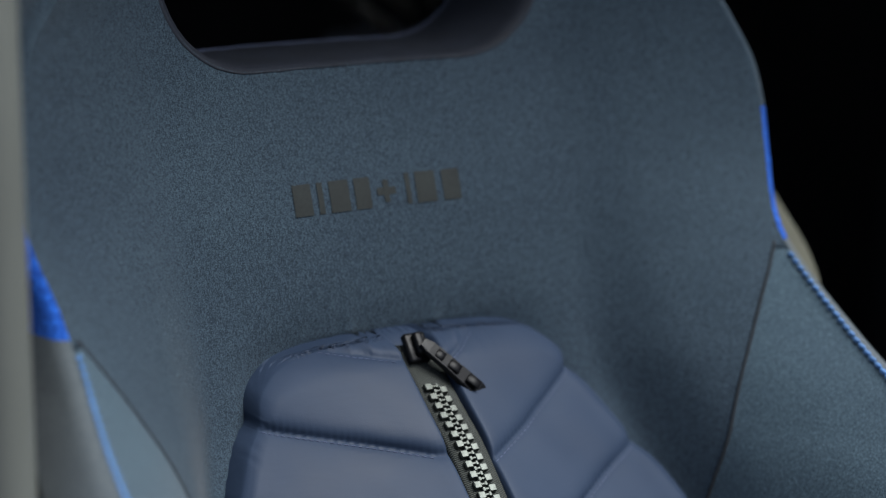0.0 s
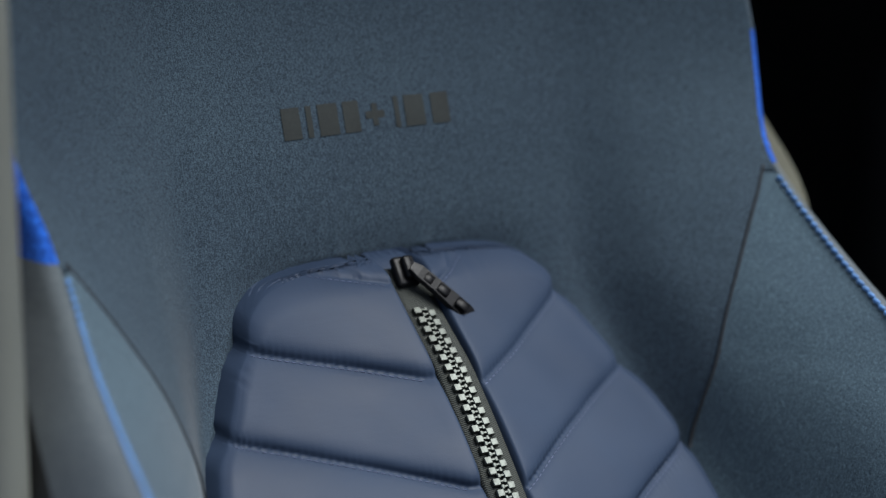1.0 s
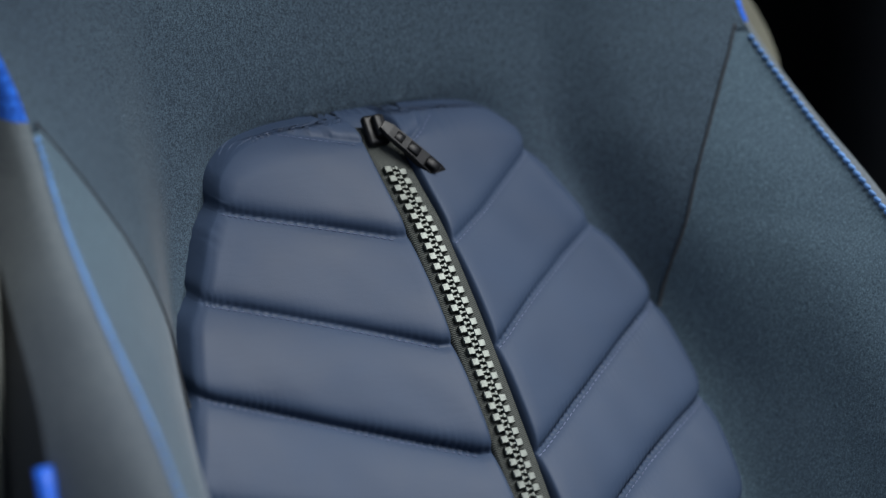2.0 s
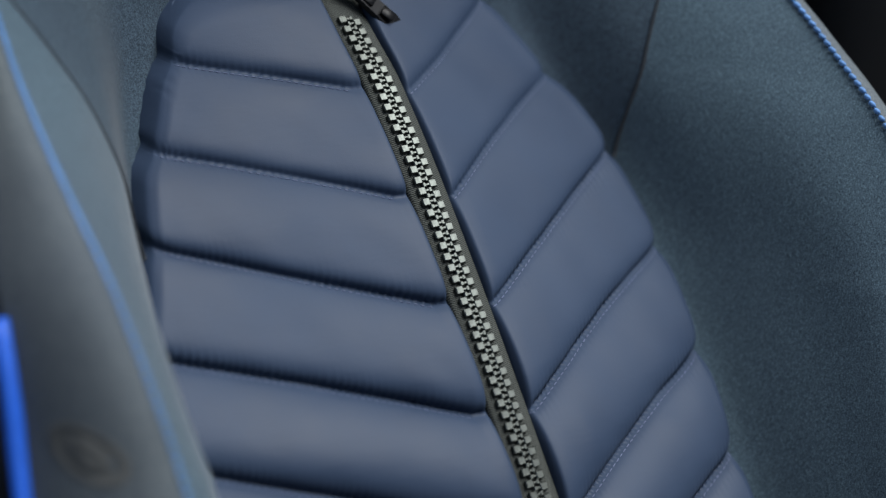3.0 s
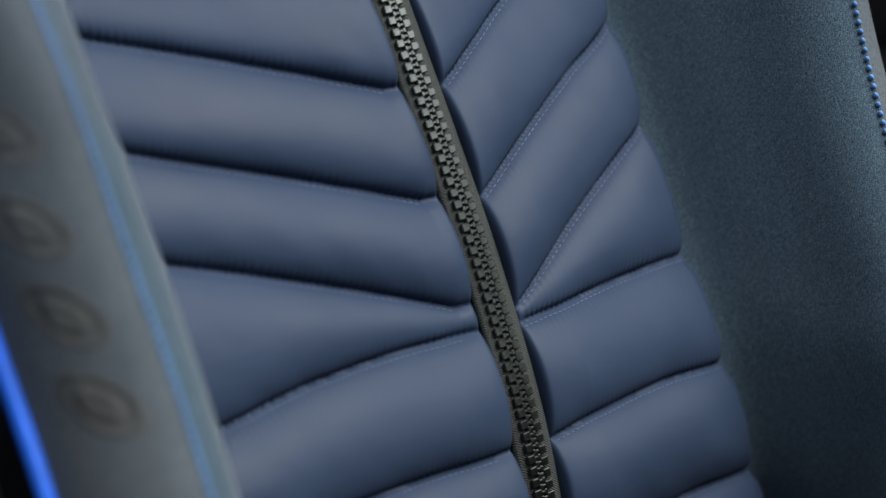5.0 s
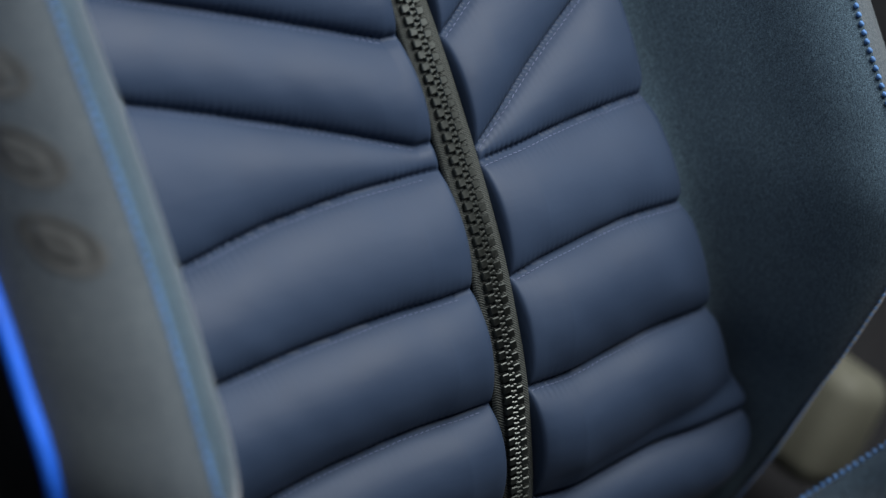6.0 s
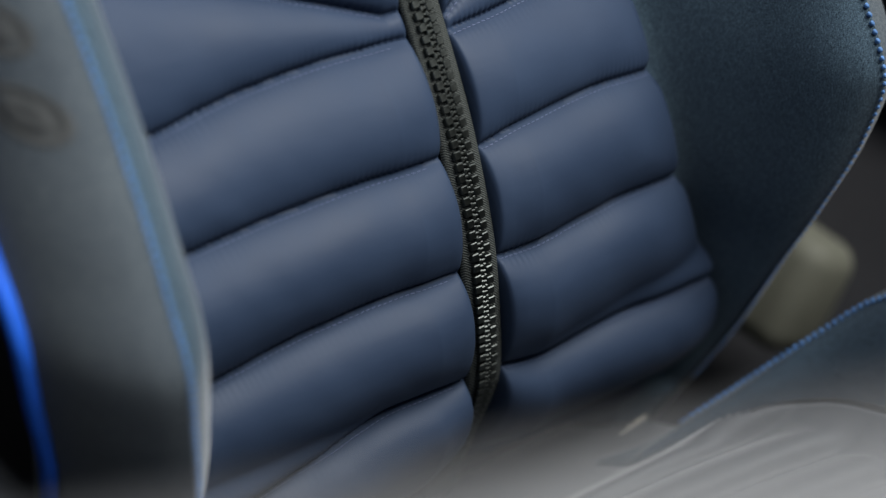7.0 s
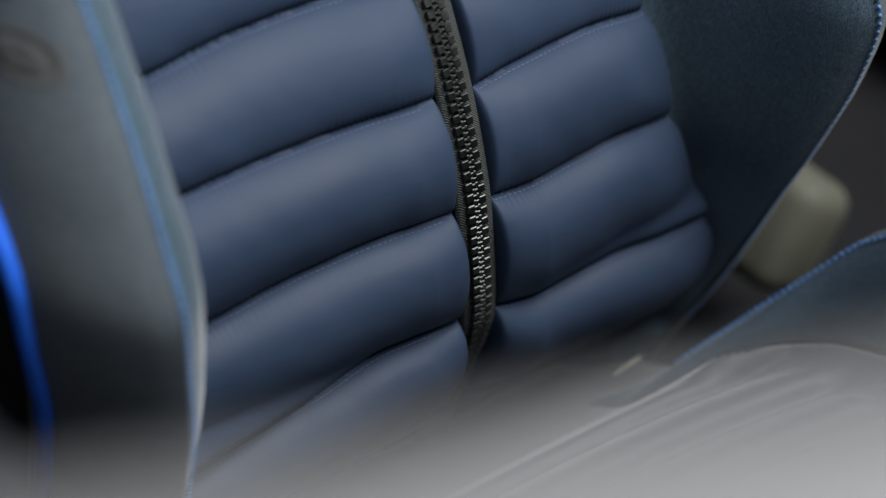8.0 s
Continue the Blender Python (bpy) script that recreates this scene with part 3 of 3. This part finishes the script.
cushion_stitches(-1), cushion_stitches(1)

# ---- round badges pressed into the flank ----
def badge(off, zb):
    rows = []
    for r, d in ((0.0165, 0.0003), (0.0158, 0.0007), (0.0136, 0.0007), (0.0130, 0.0002), (0.0085, 0.0002), (0.0080, 0.0007), (0.0060, 0.0007), (0.0, 0.0004)):
        ring = []
        for k in range(32):
            a = 2 * math.pi * k / 32
            z = zb + 0.74 * r * math.sin(a)
            t = off + 1.35 * r * math.cos(a)
            steps = flank(z)
            run = [0.0]
            for p, q in zip(steps[:-1], steps[1:]):
                run.append(run[-1] + math.hypot(q[0] - p[0], q[1] - p[1]))
            out = float(np.interp(t, run, [p[0] for p in steps]))
            deep = float(np.interp(t, run, [p[1] for p in steps]))
            ring.append(Vector((-(float(U_RDG(z)) + out + d * 0.35), float(Y_RDG(z)) + deep - d * 0.35, H + z)))
        rows.append(ring)
    seat_part("badge", from_grid(rows, wrap=True), BADGE, flanks[0], "faint round pressed badge")


for off, zb in ((0.041, -0.449), (0.041, -0.486), (0.039, -0.521), (0.036, -0.555)):
    badge(off, zb)


# ---- beige back shell behind the seat's shoulders, and belt buckle ----
def back_shell(sign):
    rows = []
    for i in range(60):
        z = -0.322 + 0.084 * i / 59
        ur, yr = float(U_RDG(z)), float(Y_RDG(z))
        a, b = flank(z)[5]
        tip = math.sin(math.pi * min(1.0, max(0.0, (z + 0.322) / 0.084))) ** 0.5
        grow = 0.050
        rows.append([Vector((sign * (ur + a + p * grow * tip - 0.004), yr + b + q, H + z)) for p, q in ((-0.3, 0.0), (0.3, 0.006), (0.8, 0.018), (1.0, 0.035), (0.9, 0.06), (0.2, 0.09))])
    return seat_part("back_shell", from_grid(rows), BEIGE, label="beige trim behind the seat shoulder")


back_shell(1)
seat_part("side_trim", box_bm((0.058, 0.09, 0.086), (0.345, 0.830, H - 0.950), 0.018, 4, Matrix.Rotation(0.5, 4, "Y")), BEIGE, label="beige trim beside the seat hinge")
seat_part("belt_anchor", box_bm((0.022, 0.0016, 0.0013), (0.132, 0.738, H - 0.914), 0.001, 2, Matrix.Rotation(-0.25, 4, "Y")), PALE_METAL, label="small metal anchor in the seat gap")

# ---- the car around ----
def slab(name, size, at, material, label, category="", bevel=0.01, kind="structure"):
    ob = part(name, box_bm(size, (0, 0, 0), bevel, 2), material)
    ob.location = at
    return tagged(ob, label, category, kind=kind)


slab("ground", (60, 60, 0.1), (0, 0, -0.05), ASPHALT, "grey asphalt ground under the car", "ground")
slab("floor", (1.45, 3.4, 0.06), (0.33, 0.8, 0.22), DARK, "dark carpeted car floor", "floor")
slab("ceiling", (1.50, 1.65, 0.05), (0.42, 1.725, 1.52), DARK, "dark car roof lining", "ceiling")
slab("wall_far_side", (0.06, 3.4, 1.3), (1.10, 0.8, 0.87), DARK, "dark far door side of the cabin", "wall")
slab("wall_rear", (1.50, 0.06, 1.3), (0.35, 2.53, 0.87), DARK, "dark rear end of the cabin", "wall")
slab("wall_near_rear", (0.06, 1.0, 1.3), (-0.44, 1.98, 0.87), DARK, "dark rear side wall of the cabin", "wall")
# Unseen block in the dashboard's place, set close and high to shade the lower seat.
slab("wall_front_shade", (1.28, 0.63, 1.05), (0.43, -0.015, 0.625), TRIM, "black unseen block across the cabin front, shading the lower seat", "dashboard", 0.05)
# Kept out of view; raised and lengthened to hold light off the lower flank.
slab("sill_blocker", (0.10, 1.9, 0.56), (-0.46, 0.35, 0.48), TRIM, "black unseen sill block raised to shade the lower flank", "sill", 0.03)
# Added blocker: keeps sky light from the door side off the lower flank.
slab("flank_shade_panel", (0.06, 1.30, 0.66), (-0.432, 0.40, 0.51), TRIM, "black panel added beside the seat to shade its lower flank", "door", 0.025)
# Unseen board added overhead; cuts the steep light falling on the flank.
slab("overhead_shade", (0.34, 0.85, 0.05), (-0.42, 0.68, 1.53), DARK, "dark unseen board added overhead to shade the flank", "roof rail")
# Added close to the lens, out of focus: its blur makes the pale haze below.
near_slab = slab("near_slab", (0.42, 0.05, 1.06), (-0.447, 0.137, 0.558), PALE_PAINT, "pale grey slab added close to the lens as soft haze", "door", 0.012)
near_slab.rotation_euler = (0, radians(-7.5), radians(-29.5))
slab("door_pillar", (0.030, 0.10, 1.25), (-0.272, 0.985, 0.92), PILLAR, "grey painted door pillar beside the seat", "pillar", 0.012)


def passenger_seat():
    """The neighbouring seat's dark back, only its edge in view."""
    ob = new("passenger_seat")
    ob.location = (0.86, 1.30, 0.25)
    tagged(ob, "dark charcoal neighbouring seat in the unlit cabin", "car seat", kind="thing")
    for name, size, at, bev in (("backrest", (0.34, 0.14, 0.62), (0, 0.10, 0.44), 0.06), ("cushion", (0.40, 0.44, 0.16), (0, -0.18, 0.10), 0.05)):
        part(name, box_bm(size, at, bev, 4), TRIM, ob)
    return ob


passenger_seat()


def belt_guide():
    """Bright rods of the belt guide seen through the head opening."""
    ob = new("belt_guide")
    ob.location = (0.20, 1.42, H - 0.19)
    tagged(ob, "polished metal belt guide rods behind the seat", "belt guide", kind="thing")
    for a, b in (((-0.035, 0.02), (0.010, -0.008)), ((-0.030, 0.038), (0.026, 0.006)), ((0.040, 0.010), (0.062, 0.060))):
        part("rod", tube([(a[0], 0, a[1]), ((a[0] + b[0]) / 2, 0.004, (a[1] + b[1]) / 2 + 0.003), (b[0], 0, b[1])], 0.004, 10), PALE_METAL, ob)
    part("bracket", box_bm((0.10, 0.010, 0.025), (0.01, 0.012, -0.02), 0.004, 2), TRIM, ob)
    part("post", box_bm((0.03, 0.02, 0.90), (0.01, 0.025, -0.45), 0.004, 2), TRIM, ob)


belt_guide()
zip_teeth()
